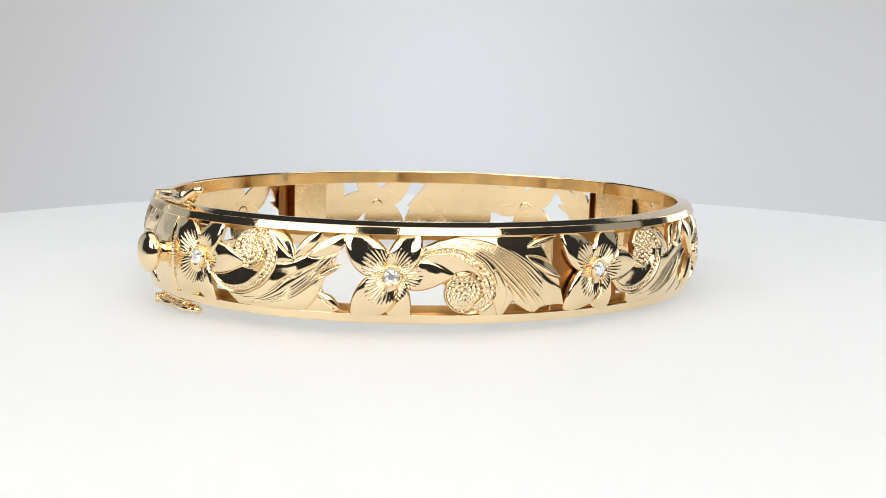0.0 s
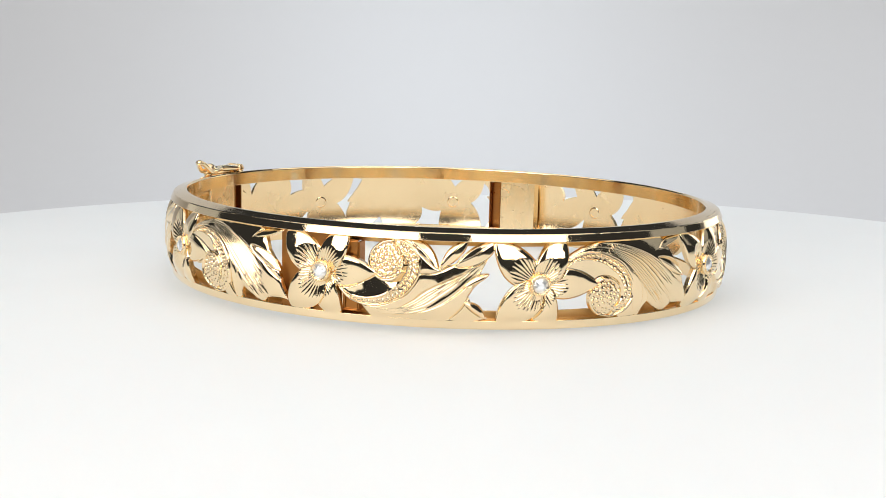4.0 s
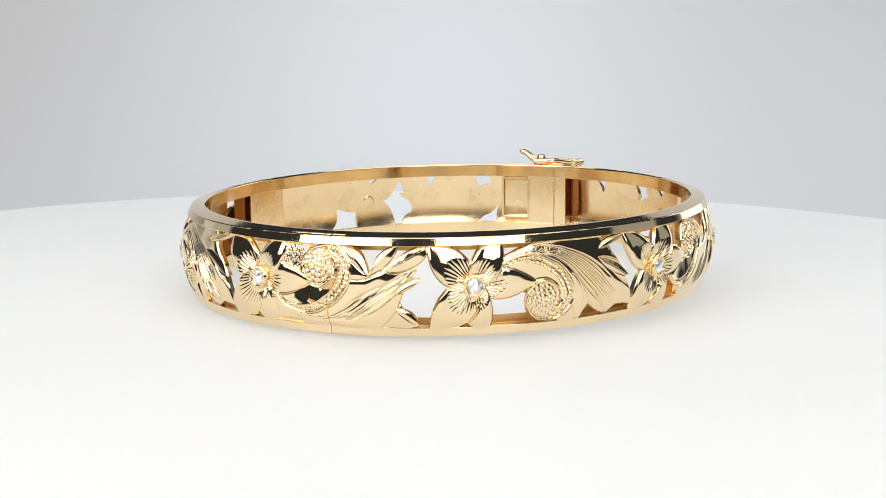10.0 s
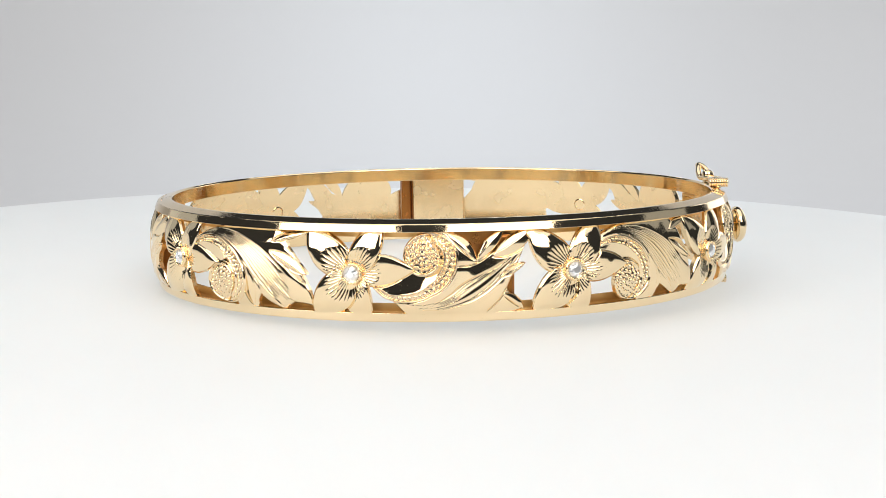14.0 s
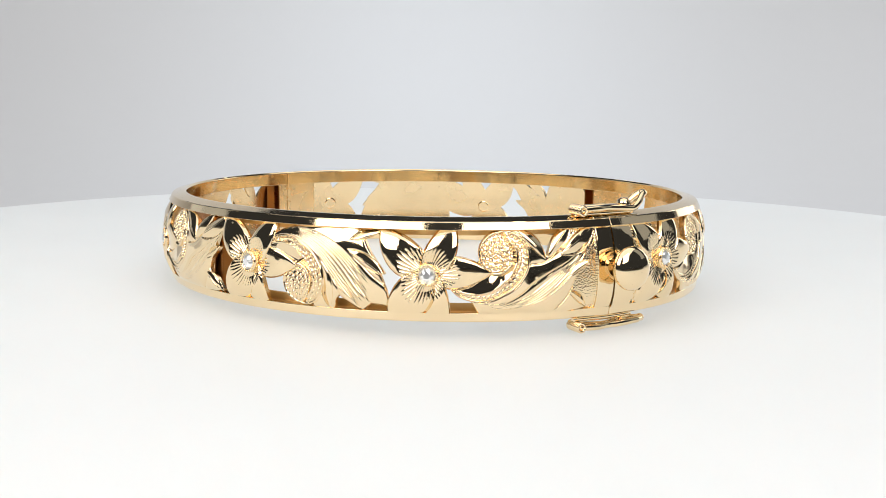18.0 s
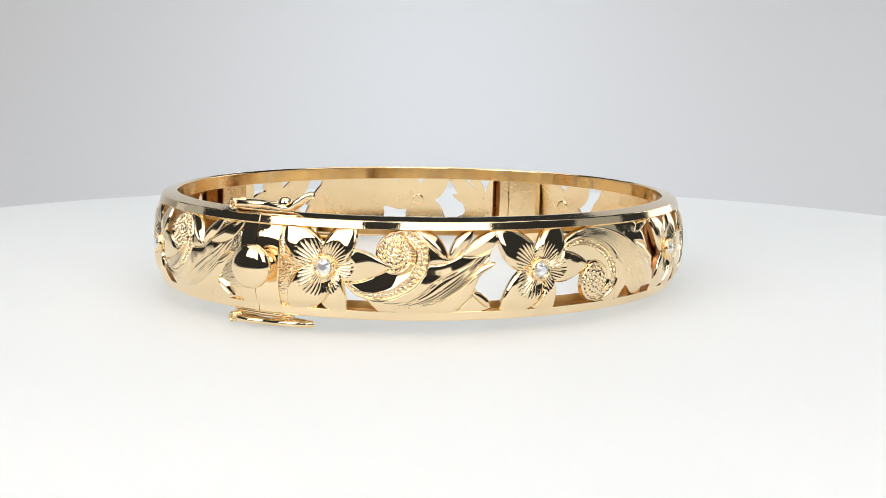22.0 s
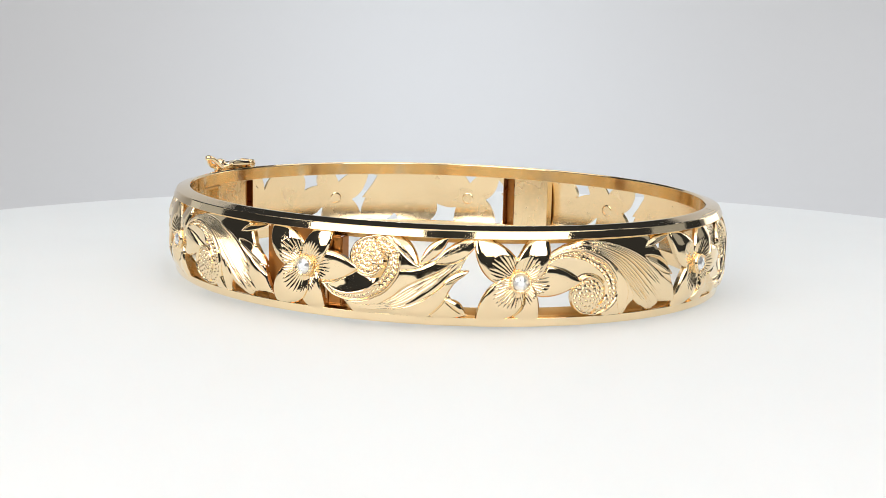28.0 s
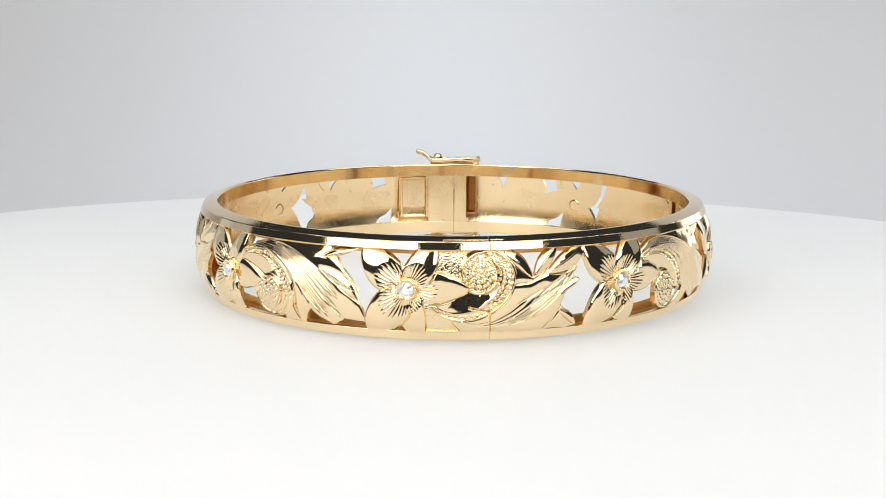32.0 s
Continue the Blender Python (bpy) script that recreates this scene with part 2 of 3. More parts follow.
def scroll(number, g, flip, k):
    """A beaded spiral with a raised rim and a tail that runs back to the flower."""
    win = window(g + 0.8, g + 13)
    x, z = (SS[win] - g) / k, ZZ[win] * flip
    dx, dz = x - 6.85, z - 1.68
    r = np.hypot(dx, dz)
    ang = (180 - np.degrees(np.arctan2(dz, dx))) % 360
    edge = np.interp(ang, RIM_AT, RIM_R)
    wide = np.interp(ang, RIM_AT, BAND_W)
    m = np.where(ang < 340, edge - r, 2.02 - r)
    m = np.minimum(m, (338 - ang) * 0.08 + np.where(r < 1.98, 9, 0))
    hub = np.interp(ang, RIM_AT, DISC_R)
    disc = hub - r
    inner = edge - r
    band = (inner < wide) & (ang > 120)
    in_disc = disc > 0
    # beads in rows that follow the rim
    row_w = 0.48
    fine = np.linspace(0, 340, 200)
    bow = np.interp(fine, RIM_AT, RIM_R) - 0.5
    length = np.concatenate([[0], np.cumsum(np.hypot(np.diff(bow), 0.5 * (bow[1:] + bow[:-1]) * np.radians(np.diff(fine))))])
    depth = np.where(band & ~(in_disc & (ang < 150)), inner - 0.24, disc - 0.1 + 0.42 * ang / 360)
    row = np.floor(depth / row_w)
    off = depth - (row + 0.5) * row_w
    on_band = depth == inner - 0.24
    rad = np.maximum(1.8 + 0.42 * ang / 360 - (row + 0.5) * row_w, 0.25)
    count = np.maximum(np.round(2 * np.pi * rad / row_w), 3)
    ph = np.where(on_band, np.interp(ang, fine, length) / row_w, np.radians(ang) * count / (2 * np.pi)) + 0.5 * (row % 2)
    along = (ph - np.floor(ph) - 0.5) * np.where(on_band, row_w, 2 * np.pi * rad / count)
    rough = np.sin(np.floor(ph) * 5.1 + row * 3.7 + number)            # no two beads alike
    bead = np.maximum(0, 1 - ((along - 0.03 * rough) ** 2 + off ** 2) / (0.185 + 0.015 * rough) ** 2)
    # the ground between them is cut in small steps that face up
    tilt = 0.10 * step(z * flip, -2.5, 0.5)
    beads = -0.10 - tilt * ((z * flip / 0.44 + 0.3 * np.sin(x * 3)) % 1) + (0.10 + tilt) * bead ** 0.8
    h = np.zeros_like(r)
    crescent = (~band) & (~in_disc)
    hollow = (r - hub) / np.maximum(edge - wide - hub, 0.2)
    h = np.where(crescent, -0.40 + 0.38 * np.clip(hollow, 0, 1), beads)
    rim = np.clip(1 - ((inner - 0.12) / 0.13) ** 2, 0, 1)
    h = np.where((inner < 0.25) & (ang < 340), np.maximum(h * step(inner, 0.1, 0.25), -0.1 + 0.19 * np.sqrt(rim)), h)
    ring = np.clip(1 - ((disc - 0.02) / 0.12) ** 2, 0, 1)
    h = np.where((np.abs(disc - 0.02) < 0.12) & (ang > 215), -0.08 + 0.16 * np.sqrt(ring), h)
    lip = np.clip(1 - ((inner - wide + 0.06) / 0.1) ** 2, 0, 1)
    h = np.where((np.abs(inner - wide + 0.06) < 0.1) & (ang > 140), np.maximum(h, -0.1 + 0.12 * np.sqrt(lip)), h)
    h = np.where(m < 0.1, h - 0.1 * (1 - step(m, 0, 0.1)), h)
    lay("scroll", number, win, m, h)


def curve(pts, count):
    """Points along a smooth curve through pts."""
    p = np.array(pts, float)
    q = np.vstack([2 * p[0] - p[1], p, 2 * p[-1] - p[-2]])
    u = np.linspace(0, len(p) - 1 - 1e-9, count)
    i = u.astype(int)
    f = (u - i)[:, None]
    a, b, c, d = q[i], q[i + 1], q[i + 2], q[i + 3]
    return 0.5 * (2 * b + (c - a) * f + (2 * a - 5 * b + 4 * c - d) * f ** 2 + (3 * b - a - 3 * c + d) * f ** 3)


def inset(x, z, outline):
    """Distance to a closed outline, over 0 inside."""
    best = np.full(x.shape, 99.0)
    inside = np.zeros(x.shape, bool)
    for (ax, az), (bx, bz) in zip(outline, outline[1:] + outline[:1]):
        ex, ez = bx - ax, bz - az
        t = np.clip(((x - ax) * ex + (z - az) * ez) / (ex * ex + ez * ez), 0, 1)
        best = np.minimum(best, (x - ax - t * ex) ** 2 + (z - az - t * ez) ** 2)
        if ez:
            inside ^= ((az > z) != (bz > z)) & (x < ax + (z - az) * ex / ez)
    best = np.sqrt(best)
    return np.where(inside, best, -best)


def flow(win, g, k, first, last):
    """How far along (0 to 1) and across (0 to 1) the engraver's lines each spot lies, between two bounding curves; -1 elsewhere."""
    a, b = curve(first, 1100), curve(last, 1100)
    f = np.linspace(0, 1, 340)[None, :]
    px = a[:, :1] * (1 - f) + b[:, :1] * f
    pz = a[:, 1:] * (1 - f) + b[:, 1:] * f
    i = np.rint((g + k * px - S_AX[0]) / PITCH).astype(int) - win.start
    j = np.rint((pz - Z_AX[0]) / (Z_AX[1] - Z_AX[0])).astype(int)
    shape = SS[win].shape
    ok = (i >= 0) & (i < shape[0]) & (j >= 0) & (j < shape[1])
    along, across, wide = np.full(shape, -1.0), np.full(shape, -1.0), np.zeros(shape)
    t = np.broadcast_to(np.linspace(0, 1, 1100)[:, None], px.shape)
    gap = np.broadcast_to(np.hypot(*(b - a).T)[:, None], px.shape)
    along[i[ok], j[ok]], across[i[ok], j[ok]], wide[i[ok], j[ok]] = t[ok], np.broadcast_to(f, px.shape)[ok], gap[ok]
    return along, across, wide


# outlines and bounding lines of the two leaves, mm from the stone before them
FALLING = [(2.4, 2.0), (3.3, 2.6), (4.4, 3.1), (5.6, 3.45), (7.0, 3.7), (9.0, 3.95), (13.7, 3.95), (14.5, 3.1), (15.0, 2.2), (15.4, 1.6), (16.2, 0.7), (16.75, -0.5), (17.2, -1.8), (17.7, -3.25), (16.6, -3.1), (15.5, -3.1), (14.9, -3.4), (14.4, -3.85),
           (13.6, -3.5), (12.7, -3.0), (11.95, -2.45), (11.5, -3.0), (11.1, -3.95), (8.6, -3.95), (8.4, -2.8), (8.8, 0.5), (6.0, 2.0)]
FALLING_LINES = ([(2.6, 1.95), (5.4, 2.75), (7.6, 2.3), (9.35, 1.2), (10.6, -0.2), (11.9, -1.6), (14.0, -3.7)], [(2.6, 2.1), (5.0, 3.25), (8.0, 3.35), (11.0, 2.5), (13.3, 1.2), (15.3, -0.7), (17.4, -3.2)])
FALLING_BLADES = [((13.2, 2.6), (16.9, 3.55), 0.42, 0.12, 1), ((13.0, 1.75), (17.0, -0.35), 0.55, 0.1, 1), ((9.85, 0.6), (10.55, -3.8), 0.72, 0.25, -1)]
FALLING_VEINS = [[(11.95, -2.5), (11.75, -1.7), (11.3, -0.9)], [(14.4, -3.9), (13.7, -2.8), (12.6, -1.4)], [(15.5, -3.1), (15.0, -2.4), (14.0, -1.3)], [(16.9, -1.2), (15.6, -0.4), (14.2, 0.9)]]
RISING = [(3.3, -2.1), (4.2, -2.7), (5.2, -3.95), (15.3, -3.95), (16.6, -3.55), (15.9, -2.9), (15.1, -2.2), (14.75, -1.4), (15.2, -0.5), (15.9, 0.15), (16.6, 0.75), (15.85, 0.85), (16.2, 1.5), (16.8, 2.5), (17.7, 3.75), (16.6, 3.5), (15.4, 3.0),
          (14.4, 2.3), (13.7, 1.75), (12.0, 1.2), (11.3, 1.6), (10.8, 2.6), (10.2, 3.3), (9.2, 3.95), (7.6, 3.95), (8.5, 0.5), (6.5, -2.0)]
RISING_LINES = ([(3.5, -2.1), (5.5, -2.9), (7.5, -2.85), (9.3, -1.95), (10.4, -1.05), (11.9, -0.25), (14.2, 0.8), (15.9, 2.0)], [(3.5, -2.25), (6.0, -3.25), (8.5, -3.35), (10.8, -2.9), (12.6, -2.0), (14.6, -0.35), (16.3, 1.7), (17.4, 3.4)])
RISING_BLADES = [((8.9, 3.75), (11.95, 1.0), 0.55, 0.3, 1), ((12.0, 1.15), (14.65, 3.7), 0.62, 0.12, -1), ((13.4, 1.4), (17.7, 3.75), 0.8, -0.15, -1), ((14.2, -0.5), (16.6, 0.75), 0.36, 0.05, 1), ((14.3, -1.9), (16.6, -3.6), 0.4, 0.2, 1)]


RISING_VEINS = [[(10.2, 0.6), (11.6, 0.75), (13.0, 1.5)], [(13.0, -3.6), (14.0, -2.6), (14.7, -1.5)]]


def leaf(number, g, flip, k):
    win = window(g + 1.8, g + 20)
    x, z = (SS[win] - g) / k, ZZ[win]
    rnd = random.Random(70 + number)
    up = flip > 0
    outline = [(px + rnd.uniform(-0.12, 0.12), pz + (rnd.uniform(-0.08, 0.08) if abs(pz) < 3.6 else 0)) for px, pz in (RISING if up else FALLING)]
    m = inset(x, z, outline)
    h = 0.03 - 0.10 * np.clip(1 - m / 0.6, 0, 1.2) ** 2 - 0.1 * (1 - step(m, 0.0, 0.12))
    along, across, wide = flow(win, g, k, *(RISING_LINES if up else FALLING_LINES))
    count = 7 if up else 10
    line = across * count + 0.4 * np.sin(across * 8 + 1.7 * number) + 0.08 * np.sin(along * 11 + across * 6 + number)
    each = np.floor(line)
    f = line - each
    pitch = wide / count
    ends = (0.86 if up else 0.99) + 0.07 * np.sin(each * 2.3 + 0.9 * number) - 0.10 * np.abs(f - 0.5)
    if not up:
        ends = ends - 0.4 * np.clip(across - 0.5, 0, 1)
    on = (along >= 0) * step(across, 0.0, 0.03) * step(1 - across, 0.0, 0.03) * np.clip((ends - along) / 0.10, 0, 1) * step(pitch, 0.03, 0.1)
    deep = 1 + 0.3 * np.sin(each * 2.9 + number)
    if up:
        # each line has one steep and one slow flank that faces up
        cut = 0.3 * pitch * ribs(f) * deep + 0.10 * groove(np.minimum(f, 1 - f) * pitch, 0.10)
    else:
        cut = 0.09 * groove(np.minimum(f, 1 - f) * pitch, 0.075) * deep + 0.3 * pitch * (2 * f - 1) ** 2
    inside = step(along, -0.5, 0.0) * step(across, -0.5, 0.0)
    if up:
        h = h + inside * np.clip(along / 0.15, 0, 1) * (-0.55 * (bulge(z) + 0.04 * z) - 0.10)
    h = h - on * cut
    for line_pts in (RISING_VEINS if up else FALLING_VEINS):
        pts = curve(line_pts, 14)
        d = np.full(x.shape, 9.0)
        for (ax, az), (bx, bz) in zip(pts, pts[1:]):
            t = np.clip(((x - ax) * (bx - ax) + (z - az) * (bz - az)) / ((bx - ax) ** 2 + (bz - az) ** 2), 0, 1)
            d = np.minimum(d, np.hypot(x - ax - t * (bx - ax), z - az - t * (bz - az)))
        h = h - 0.11 * groove(d, 0.09) - 0.07 * groove(d, 0.5) ** 2
    lay("leaf", number, win, m, h)
    for base, tip, half, belly, side in (RISING_BLADES if up else FALLING_BLADES):
        tip = (tip[0] + rnd.uniform(-0.1, 0.1), tip[1])
        one, t, v = leaf_shape(x, z, base, tip, half, belly, 0.75)
        u = v / half
        h = 0.09 - 0.2 * np.abs(u + 0.25 * side) - 0.06 * u * side - 0.06 * t
        h = h - 0.12 * (1 - step(one, 0.0, 0.1)) - 0.06 * groove(np.abs(u + 0.25 * side) * half, 0.05) * (t < 0.85)
        lay("leaflet", number, win, one, h)


def ground(name, number, s0, s1, z0, z1, rough, depth):
    win = window(s0 - 0.5, s1 + 0.5)
    x, z = SS[win], ZZ[win]
    m = np.minimum(np.minimum(x - s0, s1 - x), np.minimum(z - z0, z1 - z))
    h = np.full(x.shape, depth)
    if rough:
        h = h - 0.05 * np.clip(1.1 - 1.6 * grain(x, z, 0.16, number), 0, 1)
    lay(name, number, win, m, h)


END = SEAM + ROUND
# stippled grounds and the plain panels beside the clasp come first, the motifs over them
ground("stippled_ground", 0, 1.6, 5.0, LOW - 0.2, TOP + 0.2, True, -0.22)
ground("stippled_ground", 8, 183.3, 186.9, LOW - 0.2, TOP + 0.2, True, -0.2)
ground("stippled_ground", 4, 92.1, 95.4, 0.2, TOP + 0.2, True, -0.2)
ground("stippled_ground", 4, 91.1, 99.0, LOW - 0.2, -1.0, True, -0.2)
for number, (g, way, gz) in enumerate(GEMS):
    flip = 1 if way == "up" else -1
    following = GEMS[number + 1][0] if number < 8 else g + 20.0
    k = (following - g) / 21.6
    if number == 8:
        k = 0.905
    leaf(number, g, flip, k)
    scroll(number, g, flip, min(k * 1.02, 1.0))
    flower(number, g, gz)
ground("clasp_panel", 0, SEAM, 1.62, LOW - 0.2, TOP + 0.2, False, 0.02)
ground("clasp_panel", 8, 186.88, END, LOW - 0.2, TOP + 0.2, False, 0.02)
# opening round the neck of the push button, through both sides of the joint
for c in (SEAM + 0.45, END + 0.45):
    MASK = np.minimum(MASK, np.hypot((SS - c) / 1.15, (ZZ + 0.05) / 1.0) * 1.1 - 1.1)
# the hinge's joint wanders through the scroll
JOINT = [(97.6, -3.9), (97.45, -1.8), (95.65, -1.5), (95.55, 1.0)]
for (s0, z0), (s1, z1) in zip(JOINT, JOINT[1:]):
    t = np.clip(((SS - s0) * (s1 - s0) + (ZZ - z0) * (z1 - z0)) / ((s1 - s0) ** 2 + (z1 - z0) ** 2), 0, 1)
    d = np.hypot(SS - (s0 + t * (s1 - s0)), ZZ - (z0 + t * (z1 - z0)))
    RELIEF = RELIEF - 0.25 * (1 - step(d, 0.02, 0.08))


def build_band():
    global RELIEF
    rough = np.random.RandomState(3)
    wave = np.zeros_like(RELIEF)
    for size, high in ((3.0, 0.032), (1.2, 0.02), (0.5, 0.003)):
        a = rough.standard_normal((int(ROUND / size) + 3, int((TOP - LOW) / size) + 4))
        u, w = (SS - S_AX[0]) / size, (ZZ - Z_AX[0]) / size
        i, j = u.astype(int), w.astype(int)
        p, q = step(u - i, 0, 1), step(w - j, 0, 1)
        wave += high * ((a[i, j] * (1 - p) + a[i + 1, j] * p) * (1 - q) + (a[i, j + 1] * (1 - p) + a[i + 1, j + 1] * p) * q)
    RELIEF = RELIEF + wave
    soft = RELIEF.copy()
    soft[1:-1, 1:-1] = 0.5 * RELIEF[1:-1, 1:-1] + 0.125 * (RELIEF[:-2, 1:-1] + RELIEF[2:, 1:-1] + RELIEF[1:-1, :-2] + RELIEF[1:-1, 2:])
    gs, gz = np.gradient(MASK, S_AX, Z_AX)
    slope = np.clip(gs ** 2 + gz ** 2, 0.05, None)
    near = np.abs(MASK) / np.sqrt(slope) < PITCH * 0.8
    ps = np.where(near, SS - MASK * gs / slope, SS)
    pz = np.clip(np.where(near, ZZ - MASK * gz / slope, ZZ), Z_AX[0], Z_AX[-1])
    hold = (MASK > 0) | near
    cell = hold[:-1, :-1] & hold[1:, :-1] & hold[:-1, 1:] & hold[1:, 1:]
    inner = (MASK[:-1, :-1] + MASK[1:, :-1] + MASK[:-1, 1:] + MASK[1:, 1:]) > 0
    cell &= inner
    owner = OWNER[:-1, :-1]
    front = bend(ps, pz, bulge(pz) + soft).reshape(-1, 3)
    back = bend(ps, pz, bulge(pz) - 0.6).reshape(-1, 3)
    # behind, four cells make one where all four are whole
    n2, z2 = (NS - 1) // 2, (NZ - 1) // 2
    even = lambda a: np.stack([a[i:2 * n2:2, j:2 * z2:2] for i in (0, 1) for j in (0, 1)])
    four = even(cell).all(0) & (even(owner) == owner[0:2 * n2:2, 0:2 * z2:2]).all(0)
    single = cell.copy()
    single[:2 * n2, :2 * z2] &= ~np.repeat(np.repeat(four, 2, 0), 2, 1)
    big = np.zeros_like(cell)
    big[0:2 * n2:2, 0:2 * z2:2] = four
    at = np.arange(NS * NZ).reshape(NS, NZ)
    bare = np.zeros((NS + 1, NZ + 1), bool)
    bare[1:NS, 1:NZ] = cell
    quads = np.stack([at[:-1, :-1], at[1:, :-1], at[1:, 1:], at[:-1, 1:]], -1)
    # the sides of each cell that face a hole: corner pair and the neighbour that is missing
    sides = [(0, 1, ~bare[1:NS, 0:NZ - 1]), (1, 2, ~bare[2:, 1:NZ]), (2, 3, ~bare[1:NS, 2:]), (3, 0, ~bare[0:NS - 1, 1:NZ])]
    made = {}
    for index, (name, number) in enumerate(PIECES):
        mine = cell & (owner == index)
        if mine.sum() < 12:
            continue
        q = quads[mine]
        used, q1 = np.unique(q, return_inverse=True)
        q1 = q1.reshape(-1, 4)
        i, j = np.nonzero(mine & big)
        behind = np.concatenate([quads[mine & single], np.stack([at[i, j], at[i + 2, j], at[i + 2, j + 2], at[i, j + 2]], -1)])
        used_b, q2 = np.unique(behind, return_inverse=True)
        n = len(used)
        verts, faces = [front[used], back[used_b]], [q1, q2.reshape(-1, 4)[:, ::-1] + n]
        base = n + len(used_b)
        shiny = len(q1)
        for a, b, gone in sides:
            w = quads[mine & gone]
            if len(w):
                k = np.arange(len(w))
                verts += [front[w[:, a]], front[w[:, b]], back[w[:, b]], back[w[:, a]]]
                c = len(w)
                faces.append(np.stack([base + c + k, base + k, base + 3 * c + k, base + 2 * c + k], -1))
                base += 4 * c
        verts, faces = np.concatenate(verts), np.concatenate(faces)
        me = bpy.data.meshes.new(name)
        me.vertices.add(len(verts))
        me.vertices.foreach_set("co", verts.astype(np.float32).ravel())
        me.loops.add(faces.size)
        me.loops.foreach_set("vertex_index", faces.astype(np.int32).ravel())
        me.polygons.add(len(faces))
        me.polygons.foreach_set("loop_start", np.arange(0, faces.size, 4, dtype=np.int32))
        me.polygons.foreach_set("use_smooth", np.ones(len(faces), bool))
        me.update(calc_edges=True)
        me.materials.append(GOLD)
        me.materials.append(INNER_GOLD)
        me.polygons.foreach_set("material_index", (np.arange(len(faces)) >= shiny).astype(np.int32))
        made.setdefault((name, number), []).append(new(name, me))
    return made


band = build_band()


# ---- the settings, and the pieces of each motif under their flower ----
def surface(s, z, h=0.0):
    """A space on the outer face: x along the band, y up, z outward."""
    o = Vector(bend(s, z, bulge(z) + h))
    x = (Vector(bend(s + 0.02, z, bulge(z) + h)) - Vector(bend(s - 0.02, z, bulge(z) + h))).normalized()
    y = (Vector(bend(s, z + 0.02, bulge(z + 0.02) + h)) - Vector(bend(s, z - 0.02, bulge(z - 0.02) + h))).normalized()
    n = x.cross(y).normalized()
    y = n.cross(x)
    m = Matrix((x, y, n)).transposed().to_4x4()
    m.translation = o
    return m


def scaled(profile):
    return [(r * MM, z * MM) for r, z in profile]


def setting_mesh():
    bm = lathe(scaled([(0.62, -0.8), (0.8, -0.1), (0.82, 0.14), (0.92, 0.22), (1.06, 0.16), (1.16, 0.0), (1.18, -0.3), (1.0, -0.5), (0.82, -0.8), (0.62, -0.8)]), 40)
    for i in range(20):
        a = 2 * math.pi * i / 20
        b = bmesh.ops.create_icosphere(bm, subdivisions=2, radius=0.13 * MM)
        bmesh.ops.translate(bm, verts=b["verts"], vec=(1.0 * MM * math.cos(a), 1.0 * MM * math.sin(a), 0.18 * MM))
    me = bpy.data.meshes.new("flower")
    bm.to_mesh(me)
    bm.free()
    me.materials.append(GOLD)
    me.polygons.foreach_set("use_smooth", [True] * len(me.polygons))
    return me


def gem_mesh():
    """A round brilliant: table, crown kites, girdle, pavilion."""
    bm = bmesh.new()
    ring = lambda r, z, n, off: [bm.verts.new((r * MM * math.cos(2 * math.pi * (i + off) / n), r * MM * math.sin(2 * math.pi * (i + off) / n), z * MM)) for i in range(n)]
    table, mid, girdle, low = ring(0.34, 0.4, 8, 0.5), ring(0.6, 0.29, 8, 0.0), ring(0.83, 0.06, 16, 0.0), ring(0.83, 0.02, 16, 0.0)
    tip = bm.verts.new((0, 0, -0.62 * MM))
    bm.faces.new(table)
    for i in range(8):
        j = (i + 1) % 8
        bm.faces.new((table[i], mid[j], table[j]))
        bm.faces.new((mid[i], girdle[2 * i], girdle[2 * i + 1]))
        bm.faces.new((mid[i], girdle[2 * i + 1], table[i]))
        bm.faces.new((table[i], girdle[2 * i + 1], mid[j]))
        bm.faces.new((mid[j], girdle[2 * i + 1], girdle[(2 * i + 2) % 16]))
    for i in range(16):
        j = (i + 1) % 16
        bm.faces.new((girdle[i], low[i], low[j], girdle[j]))
        bm.faces.new((low[i], tip, low[j]))
    bmesh.ops.recalc_face_normals(bm, faces=bm.faces)
    me = bpy.data.meshes.new("diamond")
    bm.to_mesh(me)
    bm.free()
    me.materials.append(DIAMOND)
    return me


def under(child, parent):
    child.parent = parent
    child.matrix_parent_inverse = parent.matrix_basis.inverted()


def settings():
    ring, stone = setting_mesh(), gem_mesh()
    for number, (g, way, gz) in enumerate(GEMS):
        fl = tagged(new("flower", ring), "five-petalled flower round a beaded diamond setting")
        fl.parent = bangle
        fl.matrix_basis = surface(g, gz, 0.06) @ pose(0, 0, 0, 0, 0, 23 * number) @ Matrix.Scale(0.88, 4)
        gem = tagged(new("diamond", stone), "small round brilliant-cut diamond")
        gem.parent = fl
        for (name, n), obs in band.items():
            if n != number:
                continue
            for ob in obs:
                if name == "petal":
                    under(ob, fl)
                else:
                    ob.parent = bangle
    for (name, n), obs in band.items():
        for ob in obs:
            tagged(ob, {"stippled_ground": "matt stippled gold ground", "scroll": "beaded gold spiral scroll", "leaf": "gold leaf with engraved lines"}.get(name, ""))


settings()


